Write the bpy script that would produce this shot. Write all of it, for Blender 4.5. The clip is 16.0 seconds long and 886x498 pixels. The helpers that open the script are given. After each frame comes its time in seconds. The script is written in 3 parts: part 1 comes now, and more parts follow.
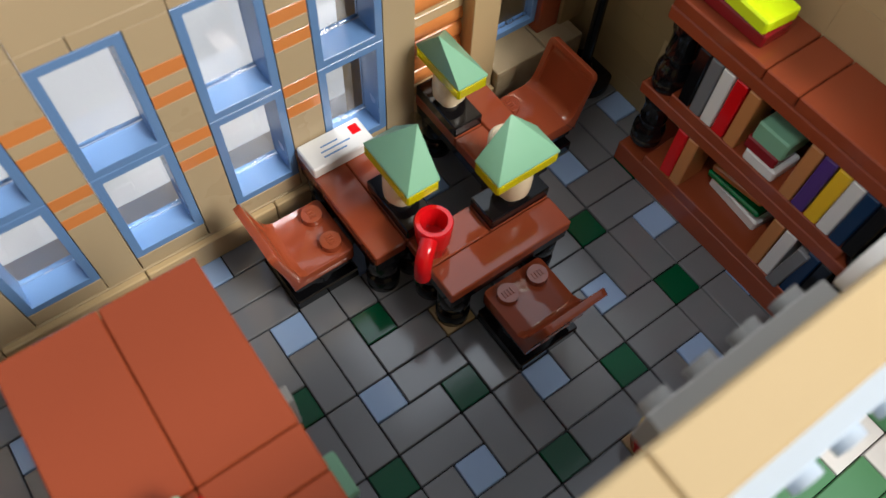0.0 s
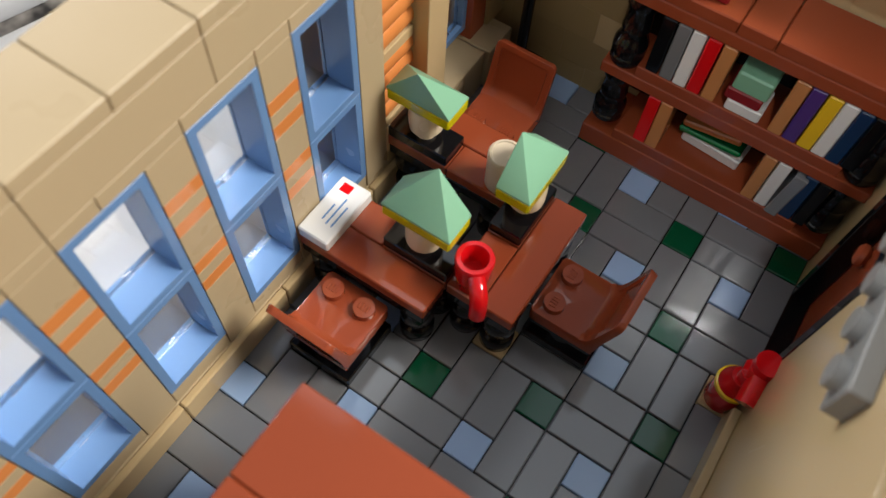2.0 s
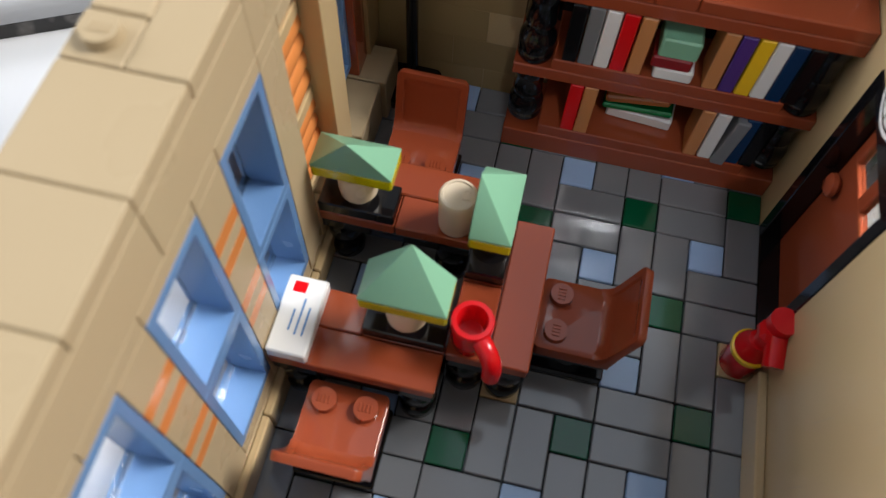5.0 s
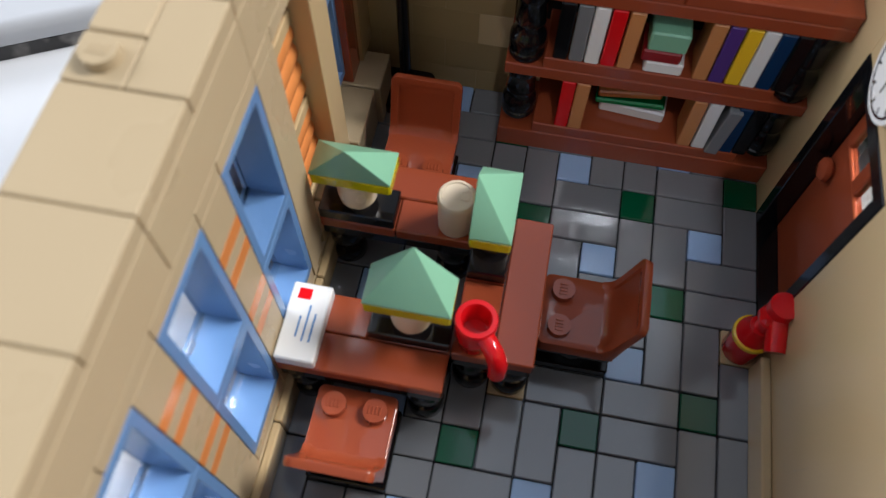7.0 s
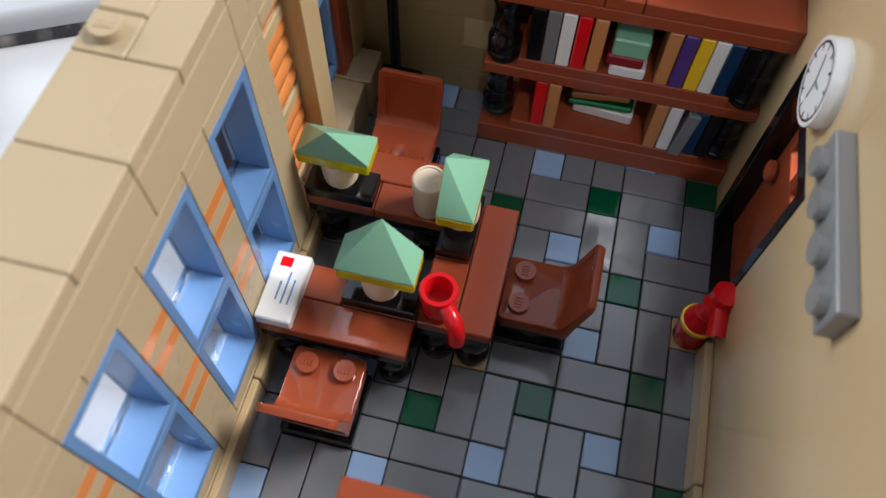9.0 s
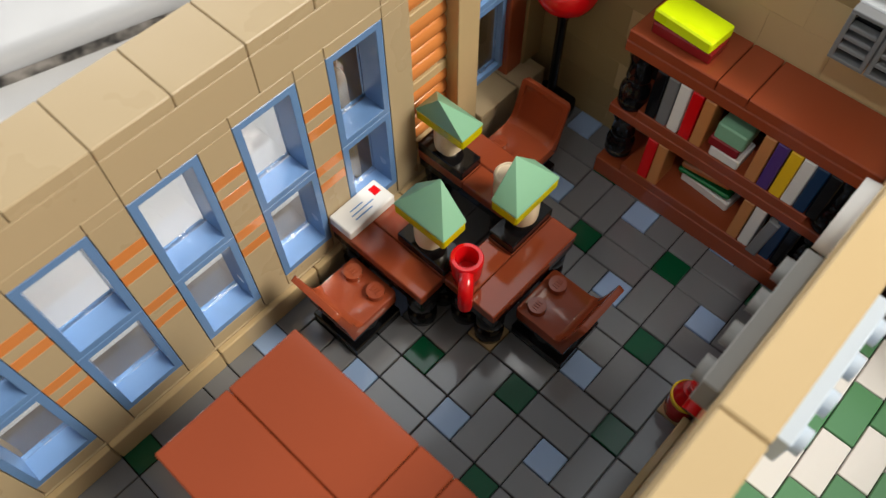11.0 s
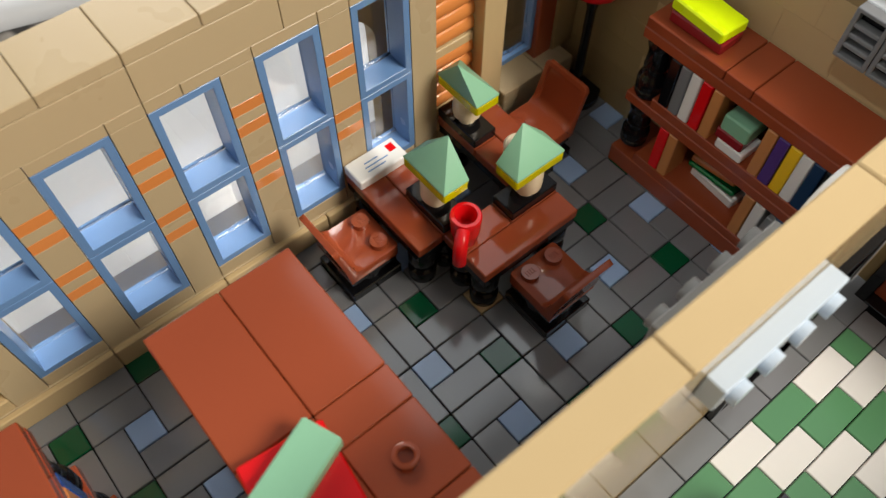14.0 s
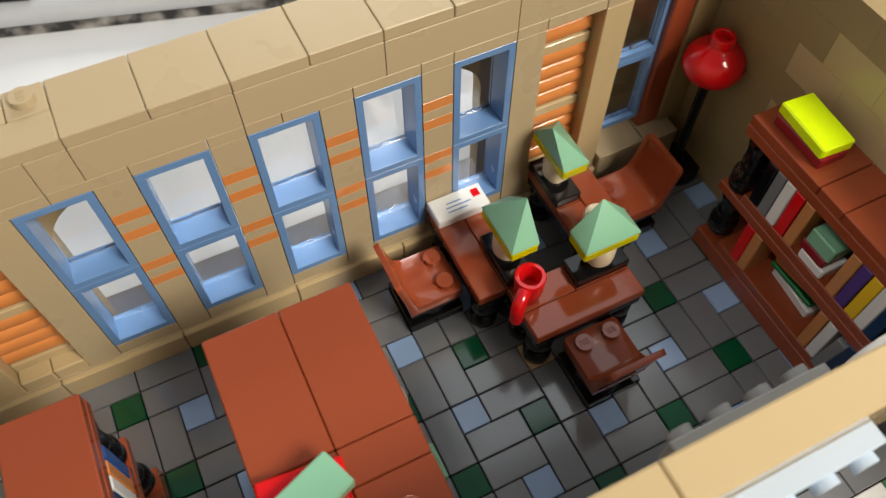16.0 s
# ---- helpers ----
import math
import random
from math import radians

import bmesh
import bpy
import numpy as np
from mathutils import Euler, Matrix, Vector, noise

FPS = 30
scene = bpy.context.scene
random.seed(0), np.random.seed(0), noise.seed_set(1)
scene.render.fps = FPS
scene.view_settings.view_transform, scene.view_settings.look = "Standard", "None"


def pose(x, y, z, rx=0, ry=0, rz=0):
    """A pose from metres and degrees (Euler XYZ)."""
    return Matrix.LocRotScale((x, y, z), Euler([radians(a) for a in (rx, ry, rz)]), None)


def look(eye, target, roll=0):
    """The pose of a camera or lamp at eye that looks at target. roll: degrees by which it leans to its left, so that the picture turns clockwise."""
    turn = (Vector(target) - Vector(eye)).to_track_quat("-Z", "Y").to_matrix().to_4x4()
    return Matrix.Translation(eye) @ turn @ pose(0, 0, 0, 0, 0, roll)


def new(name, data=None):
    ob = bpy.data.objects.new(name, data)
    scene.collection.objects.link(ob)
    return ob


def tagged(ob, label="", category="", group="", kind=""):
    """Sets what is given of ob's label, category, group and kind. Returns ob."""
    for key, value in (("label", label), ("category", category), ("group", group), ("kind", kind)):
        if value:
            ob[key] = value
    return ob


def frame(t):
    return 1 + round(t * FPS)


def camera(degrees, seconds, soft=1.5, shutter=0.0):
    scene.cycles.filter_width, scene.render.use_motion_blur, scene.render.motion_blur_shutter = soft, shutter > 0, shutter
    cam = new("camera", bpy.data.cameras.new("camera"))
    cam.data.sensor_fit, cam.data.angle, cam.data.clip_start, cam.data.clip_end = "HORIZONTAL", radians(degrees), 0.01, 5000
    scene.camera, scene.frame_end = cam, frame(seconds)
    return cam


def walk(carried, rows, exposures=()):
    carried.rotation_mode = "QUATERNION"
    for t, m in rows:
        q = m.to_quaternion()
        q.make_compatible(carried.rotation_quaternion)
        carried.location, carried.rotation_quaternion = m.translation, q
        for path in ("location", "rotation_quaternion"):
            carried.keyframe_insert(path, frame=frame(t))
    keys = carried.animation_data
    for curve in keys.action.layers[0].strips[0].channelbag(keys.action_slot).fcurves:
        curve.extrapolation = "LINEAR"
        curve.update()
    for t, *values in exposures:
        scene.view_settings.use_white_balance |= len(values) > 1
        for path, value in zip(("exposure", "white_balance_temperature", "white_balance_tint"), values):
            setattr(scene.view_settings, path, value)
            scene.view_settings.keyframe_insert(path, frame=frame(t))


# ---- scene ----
U = 0.008          # one stud of the toy brick grid, in metres

# ---- camera and its walk: seconds, place in studs, turn in degrees ----
cam = camera(59.21, 16.0, soft=1.4)
cam.data.dof.use_dof, cam.data.dof.focus_distance, cam.data.dof.aperture_fstop = True, 0.185, 22.0
ROWS = [
    (0.0, 12.440, -3.742, 20.178, 29.32, -2.16, 54.29),
    (0.5, 11.532, -4.570, 20.357, 29.48, -2.27, 50.18),
    (1.0, 10.704, -4.645, 20.385, 29.28, -2.32, 44.98),
    (1.5, 9.676, -5.230, 20.240, 29.19, -2.41, 39.92),
    (2.0, 8.249, -5.863, 20.243, 29.09, -2.47, 33.72),
    (2.5, 7.097, -5.884, 20.240, 29.07, -2.78, 27.50),
    (3.0, 6.449, -5.582, 20.050, 29.03, -3.31, 24.03),
    (3.5, 5.599, -5.270, 19.931, 29.00, -3.47, 20.11),
    (4.0, 5.246, -4.594, 19.635, 29.11, -3.20, 16.93),
    (4.2, 4.962, -4.498, 19.535, 28.87, -2.90, 15.96),
    (6.3, 4.854, -4.192, 19.595, 27.78, -0.56, 10.86),
    (6.5, 4.853, -4.294, 19.727, 27.94, -0.49, 10.76),
    (7.0, 4.890, -4.391, 19.760, 28.02, -0.53, 10.80),
    (7.5, 5.102, -4.388, 19.915, 28.15, -0.56, 10.84),
    (8.0, 5.114, -4.612, 20.128, 28.28, -0.67, 11.16),
    (8.5, 4.829, -5.289, 20.470, 28.55, -0.88, 11.82),
    (8.7, 5.238, -5.554, 20.635, 28.78, -0.86, 11.97),
    (10.8, 11.749, -6.109, 22.992, 30.66, -0.29, 41.21),
    (11.0, 11.762, -6.197, 23.111, 30.75, 0.37, 42.88),
    (11.5, 10.874, -5.476, 23.159, 30.67, -0.34, 42.19),
    (12.0, 12.006, -6.215, 22.525, 30.81, -0.76, 43.35),
    (12.5, 14.103, -6.862, 23.195, 31.44, -0.97, 46.26),
    (13.0, 14.025, -6.964, 23.081, 31.70, -1.12, 48.81),
    (13.5, 13.744, -7.198, 23.522, 31.95, -0.75, 49.94),
    (14.0, 14.291, -6.606, 23.050, 32.00, -0.21, 50.51),
    (14.5, 14.536, -6.567, 23.282, 32.04, 0.03, 53.41),
    (15.0, 13.694, -6.475, 23.834, 31.73, 0.08, 52.76),
    (15.5, 13.987, -5.813, 23.794, 31.85, 0.08, 60.89),
    (16.0, 14.103, -5.211, 24.402, 32.03, 0.02, 64.01),
]
walk(cam, [(t, pose(U * x, U * y, U * z, rx, ry, rz)) for t, x, y, z, rx, ry, rz in ROWS],
     exposures=((0.0, 0.2, 6050, 10), (2.0, 0.32, 6200, 10), (3.5, 0.32, 6200, 10), (6.5, 0.29, 5700, 11), (8.7, 0.29, 5700, 11), (10.8, 0.15, 6450, 9), (13.5, 0.13, 6500, 9), (16.0, 0.1, 6450, 8)))

# ---- light ----
CEILING, EAST_TONE, WEST_TONE = 0.3, (0.9, 0.83, 0.74, 1), (1.5, 1.56, 1.62, 1)
world = bpy.data.worlds.new("room_light")
world.use_nodes = True
sky = world.node_tree
back = sky.nodes["Background"]
where = sky.nodes.new("ShaderNodeTexCoord")
# the unseen room: dim overhead, bright bluish to the west, warmer to the east
up = sky.nodes.new("ShaderNodeSeparateXYZ")
sky.links.new(where.outputs["Generated"], up.inputs[0])
height = sky.nodes.new("ShaderNodeMapRange")
height.interpolation_type = "SMOOTHSTEP"
height.inputs["From Min"].default_value, height.inputs["From Max"].default_value = 0.3, 0.9
height.inputs["To Min"].default_value, height.inputs["To Max"].default_value = 1.0, CEILING
sky.links.new(up.outputs["Z"], height.inputs["Value"])
side_of = sky.nodes.new("ShaderNodeVectorMath")
side_of.operation = "DOT_PRODUCT"
side_of.inputs[1].default_value = (-0.75, 0.30, 0.35)
ramp = sky.nodes.new("ShaderNodeMapRange")
ramp.interpolation_type = "SMOOTHSTEP"
ramp.inputs["From Min"].default_value, ramp.inputs["From Max"].default_value = -0.6, 0.8
tone = sky.nodes.new("ShaderNodeMix")
tone.data_type = "RGBA"
tone.inputs[6].default_value, tone.inputs[7].default_value = EAST_TONE, WEST_TONE
sky.links.new(where.outputs["Generated"], side_of.inputs[0])
sky.links.new(side_of.outputs["Value"], ramp.inputs["Value"])
sky.links.new(ramp.outputs[0], tone.inputs[0])
dim = sky.nodes.new("ShaderNodeVectorMath")
dim.operation = "SCALE"
sky.links.new(tone.outputs[2], dim.inputs[0])
sky.links.new(height.outputs[0], dim.inputs["Scale"])
sky.links.new(dim.outputs[0], back.inputs["Color"])
back.inputs["Strength"].default_value = 0.48
scene.world = world


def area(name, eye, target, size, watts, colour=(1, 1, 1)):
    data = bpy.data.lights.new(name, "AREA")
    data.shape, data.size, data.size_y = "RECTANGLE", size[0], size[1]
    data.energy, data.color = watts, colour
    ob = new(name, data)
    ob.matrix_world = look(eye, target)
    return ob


area("key_light", (0.95, 0.48, 1.09), (0.05, 0.0, 0.0), (0.50, 0.50), 26, (1.0, 0.92, 0.80))
# unseen light from the west, placed low to brighten the partition wall
area("window_light", (-1.15, 0.34, 0.68), (0.08, 0.0, 0.03), (0.60, 0.46), 11, (1.0, 0.96, 0.90))
# unseen panels overhead, added so the floor tiles mirror a bluish sheen
area("sheen_panel", (-0.40, 0.38, 1.1), (-0.40, 0.38, 0.0), (0.40, 0.40), 0.66, (0.92, 0.97, 1.0))
area("sheen_panel", (0.22, 0.40, 1.1), (0.22, 0.40, 0.0), (0.40, 0.70), 0.5, (0.88, 0.95, 1.0))
area("ceiling_light", (-0.21, 0.464, 1.2), (0.068, 0.02, 0.0), (0.03, 0.06), 0.022, (1.0, 0.96, 0.9))
# unseen spot, added to brighten the corner by the bookcase with a round patch
spot = new("patch_light", bpy.data.lights.new("patch_light", "SPOT"))
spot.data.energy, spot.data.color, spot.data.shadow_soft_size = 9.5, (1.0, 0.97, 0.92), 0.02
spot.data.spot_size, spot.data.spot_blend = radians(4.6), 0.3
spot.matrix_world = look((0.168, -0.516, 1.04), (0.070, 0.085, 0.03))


# ---- materials ----
def plastic(name, colour, rough=0.2, spec=0.5, vary=0.06, clear=0.0, grain=0.03, milky=0.0):
    m = bpy.data.materials.new(name)
    m.use_nodes = True
    t = m.node_tree
    p = t.nodes["Principled BSDF"]
    p.inputs["Specular IOR Level"].default_value = spec
    p.inputs["IOR"].default_value = 1.53
    p.inputs["Transmission Weight"].default_value = clear
    p.inputs["Subsurface Weight"].default_value, p.inputs["Subsurface Scale"].default_value = milky, 0.003
    p.inputs["Subsurface Radius"].default_value = (1.0, 1.0, 0.3)
    co = t.nodes.new("ShaderNodeTexCoord")
    big = t.nodes.new("ShaderNodeTexNoise")
    big.inputs["Scale"].default_value, big.inputs["Detail"].default_value = 60, 3
    fine = t.nodes.new("ShaderNodeTexNoise")
    fine.inputs["Scale"].default_value, fine.inputs["Detail"].default_value = 900, 4
    info = t.nodes.new("ShaderNodeObjectInfo")
    t.links.new(co.outputs["Object"], big.inputs["Vector"])
    t.links.new(co.outputs["Object"], fine.inputs["Vector"])
    # each moulded piece is a touch lighter or darker than the next
    mix = t.nodes.new("ShaderNodeMix")
    mix.data_type = "RGBA"
    a, b = [max(0.0, c * (1 - vary)) for c in colour], [min(1.0, c * (1 + vary)) for c in colour]
    mix.inputs[6].default_value, mix.inputs[7].default_value = (*a, 1), (*b, 1)
    half = t.nodes.new("ShaderNodeMath")
    half.operation = "MULTIPLY_ADD"
    half.inputs[1].default_value, half.inputs[2].default_value = 0.6, 0.1
    add = t.nodes.new("ShaderNodeMath")
    add.operation = "MULTIPLY_ADD"
    add.inputs[1].default_value = 0.4
    t.links.new(info.outputs["Random"], half.inputs[0])
    t.links.new(big.outputs["Fac"], add.inputs[0])
    t.links.new(half.outputs[0], add.inputs[2])
    t.links.new(add.outputs[0], mix.inputs[0])
    t.links.new(mix.outputs[2], p.inputs["Base Color"])
    # smudges of handling change the gloss
    gloss = t.nodes.new("ShaderNodeMapRange")
    gloss.inputs["From Min"].default_value, gloss.inputs["From Max"].default_value = 0.3, 0.75
    gloss.inputs["To Min"].default_value, gloss.inputs["To Max"].default_value = rough * 0.9, min(1.0, rough * 1.3)
    t.links.new(big.outputs["Fac"], gloss.inputs["Value"])
    t.links.new(gloss.outputs[0], p.inputs["Roughness"])
    bump = t.nodes.new("ShaderNodeBump")
    bump.inputs["Strength"].default_value, bump.inputs["Distance"].default_value = grain, 0.0002
    t.links.new(fine.outputs["Fac"], bump.inputs["Height"])
    t.links.new(bump.outputs[0], p.inputs["Normal"])
    return m


TAN = plastic("tan_plastic", (0.465, 0.345, 0.185), 0.13, spec=0.35)
WALLTAN = plastic("deep_tan_plastic", (0.395, 0.308, 0.188), 0.28, spec=0.15, vary=0.04)
DARKTAN = plastic("dark_tan_plastic", (0.30, 0.215, 0.10), 0.45, spec=0.3)
BLUE = plastic("blue_plastic", (0.118, 0.222, 0.425), 0.22, spec=0.4)
ORANGE = plastic("orange_plastic", (0.57, 0.205, 0.056), 0.12)
BROWN = plastic("reddish_brown_plastic", (0.265, 0.055, 0.021), 0.08, spec=0.42)
BLACK = plastic("black_plastic", (0.005, 0.005, 0.006), 0.1, spec=0.4)
GREY = plastic("dark_grey_plastic", (0.17, 0.177, 0.188), 0.12, spec=0.78, vary=0.1)
LIGHTGREY = plastic("light_grey_plastic", (0.20, 0.198, 0.19), 0.3)
STRIP = plastic("pale_blue_grey_plastic", (0.49, 0.57, 0.67), 0.16)
PALEGREY = plastic("pale_grey_plastic", (0.40, 0.43, 0.46), 0.25)
PALEBLUE = plastic("pale_blue_plastic", (0.30, 0.43, 0.66), 0.09)
GREEN = plastic("dark_green_plastic", (0.004, 0.075, 0.03), 0.09)
SAND = plastic("sand_green_plastic", (0.20, 0.41, 0.27), 0.3, spec=0.4)
LEAF = plastic("leaf_green_plastic", (0.085, 0.235, 0.11), 0.2)
RED = plastic("red_plastic", (0.62, 0.005, 0.008), 0.1)
DARKRED = plastic("dark_red_plastic", (0.22, 0.008, 0.012), 0.2)
WHITE = plastic("white_plastic", (0.70, 0.70, 0.69), 0.22)
CREAM = plastic("cream_plastic", (0.70, 0.58, 0.40), 0.25)
CUP = plastic("cup_cream", (0.68, 0.58, 0.44), 0.3)
YELLOW = plastic("yellow_plastic", (0.8, 0.5, 0.01), 0.2)
LIME = plastic("lime_plastic", (0.62, 0.80, 0.0), 0.25)
PURPLE = plastic("purple_plastic", (0.075, 0.03, 0.20), 0.2)
NAVY = plastic("navy_plastic", (0.006, 0.03, 0.09), 0.2)
ROYAL = plastic("royal_blue_plastic", (0.01, 0.06, 0.24), 0.2)
SLATE = plastic("slate_plastic", (0.025, 0.03, 0.038), 0.22)
NOUGAT = plastic("nougat_plastic", (0.50, 0.21, 0.07), 0.22)
LEAFDEEP = plastic("green_plastic", (0.0, 0.16, 0.04), 0.2)
PAPER = plastic("table_white", (0.64, 0.65, 0.67), 0.5)
BOARD = plastic("board_white", (0.40, 0.41, 0.43), 0.45)
MOTTLED = plastic("mottled_grey", (0.10, 0.093, 0.088), 0.5)
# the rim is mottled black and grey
blots = MOTTLED.node_tree.nodes.new("ShaderNodeTexNoise")
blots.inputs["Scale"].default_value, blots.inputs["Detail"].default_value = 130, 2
stain = MOTTLED.node_tree.nodes.new("ShaderNodeValToRGB")
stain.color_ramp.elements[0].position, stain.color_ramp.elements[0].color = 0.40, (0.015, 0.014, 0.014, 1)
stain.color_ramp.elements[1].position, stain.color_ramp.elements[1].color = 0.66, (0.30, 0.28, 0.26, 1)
MOTTLED.node_tree.links.new(MOTTLED.node_tree.nodes["Texture Coordinate"].outputs["Object"], blots.inputs["Vector"])
MOTTLED.node_tree.links.new(blots.outputs["Fac"], stain.inputs[0])
MOTTLED.node_tree.links.new(stain.outputs[0], MOTTLED.node_tree.nodes["Principled BSDF"].inputs["Base Color"])
SLAB = plastic("pavement_grey", (0.15, 0.13, 0.115), 0.35)
CLEARYELLOW = plastic("clear_yellow_plastic", (1.0, 0.87, 0.0), 0.04, clear=0.55)
GLASS = plastic("clear_pane", (0.97, 0.98, 0.98), 0.02, clear=1.0, grain=0.0)


# ---- building helpers; lengths in studs ----
def box(bm, x0, y0, z0, x1, y1, z1, bevel=0.03):
    """A moulded block with softly rounded edges."""
    r = bmesh.ops.create_cube(bm, size=1.0, matrix=Matrix.LocRotScale(((x0 + x1) / 2, (y0 + y1) / 2, (z0 + z1) / 2), None, (x1 - x0, y1 - y0, z1 - z0)))
    if bevel:
        edges = list({e for v in r["verts"] for e in v.link_edges})
        bmesh.ops.bevel(bm, geom=edges, offset=bevel, segments=1, affect="EDGES", profile=0.5)
    return bm


def cyl(bm, x, y, z0, z1, r0, r1=None, n=24, m=None):
    """An upright round piece from z0 to z1, or turned by m."""
    r1 = r0 if r1 is None else r1
    place = Matrix.Translation((x, y, (z0 + z1) / 2))
    bmesh.ops.create_cone(bm, cap_ends=True, segments=n, radius1=r0, radius2=r1, depth=z1 - z0, matrix=(m @ place) if m else place)
    return bm


def lathe(bm, x, y, profile, n=28):
    """A turned piece: profile is a run of (radius, height)."""
    rings = []
    for r, z in profile:
        if r <= 0:
            rings.append([bm.verts.new((x, y, z))])
        else:
            rings.append([bm.verts.new((x + r * math.cos(2 * math.pi * k / n), y + r * math.sin(2 * math.pi * k / n), z)) for k in range(n)])
    for a, b in zip(rings, rings[1:]):
        for k in range(n):
            quad = [a[k % len(a)], a[(k + 1) % len(a)], b[(k + 1) % len(b)], b[k % len(b)]]
            quad = list(dict.fromkeys(quad))
            if len(quad) > 2:
                bm.faces.new(quad)
    return bm


def mesh_of(name, bm, material, smooth=35):
    bmesh.ops.scale(bm, vec=(U, U, U), verts=bm.verts)
    bmesh.ops.recalc_face_normals(bm, faces=bm.faces)
    me = bpy.data.meshes.new(name)
    bm.to_mesh(me)
    bm.free()
    me.materials.append(material)
    for p in me.polygons:
        p.use_smooth = True
    me.set_sharp_from_angle(angle=radians(smooth))
    return me


def part(name, bm, material, parent=None, label="", smooth=35):
    """Links a bmesh as one mesh object under a thing or a part."""
    ob = new(name, mesh_of(name, bm, material, smooth))
    if parent:
        ob.parent = parent
    return tagged(ob, label)


def thing(name, label, category, x=0, y=0, z=0, turn=0, group="", kind=""):
    ob = new(name)
    ob.empty_display_size = 0.005
    ob.matrix_basis = pose(U * x, U * y, U * z, 0, 0, turn)
    return tagged(ob, label, category, group, kind)


def place(name, mesh, parent, x, y, z, turn=0):
    ob = new(name, mesh)
    ob.parent = parent
    ob.matrix_basis = pose(U * x, U * y, U * z, random.gauss(0, 0.22), random.gauss(0, 0.22), turn)
    return ob


def B():
    return bmesh.new()


def block(name, x0, y0, z0, x1, y1, z1, material, parent=None, label="", bevel=0.03):
    return part(name, box(B(), x0, y0, z0, x1, y1, z1, bevel), material, parent, label)


def stud(bm, x, y, z):
    cyl(bm, x, y, z, z + 0.2, 0.3, 0.29)
    for k in range(4):
        box(bm, x - 0.17 + 0.09 * k, y - 0.1, z + 0.19, x - 0.12 + 0.09 * k, y + 0.1, z + 0.222, 0.01)
    return bm


# ---- ground: white table under the toy building, with its baseplate ----
tagged(block("ground", -75, -62, -4.2, 52, 66, -1.2, PAPER, bevel=0.3), "plain white table top under the toy building", "table top", kind="structure")
tagged(block("pavement", -3.42, -24, -1.18, 30, 24, -0.42, SLAB, bevel=0.05), "grey baseplate that carries the toy building", "baseplate", kind="structure")

# raised white board beyond the building, its rounded edge curving round the model
board = thing("backdrop", "large white board with a rounded curving edge on the table", "board", kind="structure")
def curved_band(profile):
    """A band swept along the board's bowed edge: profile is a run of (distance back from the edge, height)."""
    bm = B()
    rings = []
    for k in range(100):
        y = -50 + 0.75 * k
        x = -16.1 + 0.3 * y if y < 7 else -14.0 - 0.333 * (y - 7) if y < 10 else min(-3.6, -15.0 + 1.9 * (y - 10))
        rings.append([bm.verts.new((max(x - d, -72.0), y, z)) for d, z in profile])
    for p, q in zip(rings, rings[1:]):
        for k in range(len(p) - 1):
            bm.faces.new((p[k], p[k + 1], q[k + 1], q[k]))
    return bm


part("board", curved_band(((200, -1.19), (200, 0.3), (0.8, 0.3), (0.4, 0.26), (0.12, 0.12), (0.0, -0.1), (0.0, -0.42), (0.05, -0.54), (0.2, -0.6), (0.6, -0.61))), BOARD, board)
part("rubber_rim", curved_band(((0.6, -0.61), (0.16, -0.62), (0.16, -1.19))), MOTTLED, board, "dark mottled rim of the board")

packet = thing("packet", "small black packet with a red mark on the white board", "packet", -21.6, -10.4, 0.3, -20)
block("body", -1.6, -1.4, 0, 1.6, 1.4, 0.5, BLACK, packet, bevel=0.08)
block("mark", -1.0, -0.9, 0.5, 1.0, 0.9, 0.505, RED, packet, "red printed mark", 0)

# ---- window wall, inner face at x = 0 ----
wall_west = thing("wall_west", "tan brick wall with tall blue windows and orange bands", "wall", kind="structure")
block("brick", -1, -17, -0.4, 0, 11.9, 0.98, WALLTAN, wall_west)
WINDOWS = (-10, -7, -4, -1, 2)
for y in WINDOWS:
    block("sill_course", -1, y + 0.01, 1.0, -0.02, y + 1.99, 1.58, WALLTAN, wall_west)
for y in (-11, -8, -5, -2, 1, 4):
    band = y not in (-11, 4)
    heights = (1.0, 4.0, 4.4, 4.8, 5.2, 6.4, 6.8, 7.2, 7.6, 8.8) if band else (1.0, 8.8)
    for z0, z1 in zip(heights, heights[1:]):
        flush = z0 in (4.0, 4.8, 6.4, 7.2) and band
        block("orange_plate" if flush else "brick", -1, y + 0.012, z0 + 0.003, 0.0, y + 0.985, z1 - 0.003, ORANGE if flush else WALLTAN, wall_west, bevel=0.006)
# courses over the windows: a plate course, then a brick course
PLATES = (-17, -13, -11, -9, -7, -5, -4, -3, -1, 1, 2, 4, 5, 7, 12)
BRICKS = (-17, -13, -9, -8, -4, 0, 4, 8, 12)
for edges, z0, z1 in ((PLATES, 8.803, 9.197), (BRICKS, 9.203, 10.395)):
    for y0, y1 in zip(edges, edges[1:]):
        block("plate" if z0 < 9 else "brick", -1, y0 + 0.01, z0, random.uniform(-0.006, 0.004), y1 - 0.01, z1, WALLTAN, wall_west, bevel=0.014)
for k, y in enumerate(range(-17, 12, 4)):
    block("plate", -2, y + 0.015, 10.0, -1.01, min(y + 3.985, 11.98), 10.39, WALLTAN, wall_west, bevel=0.02)
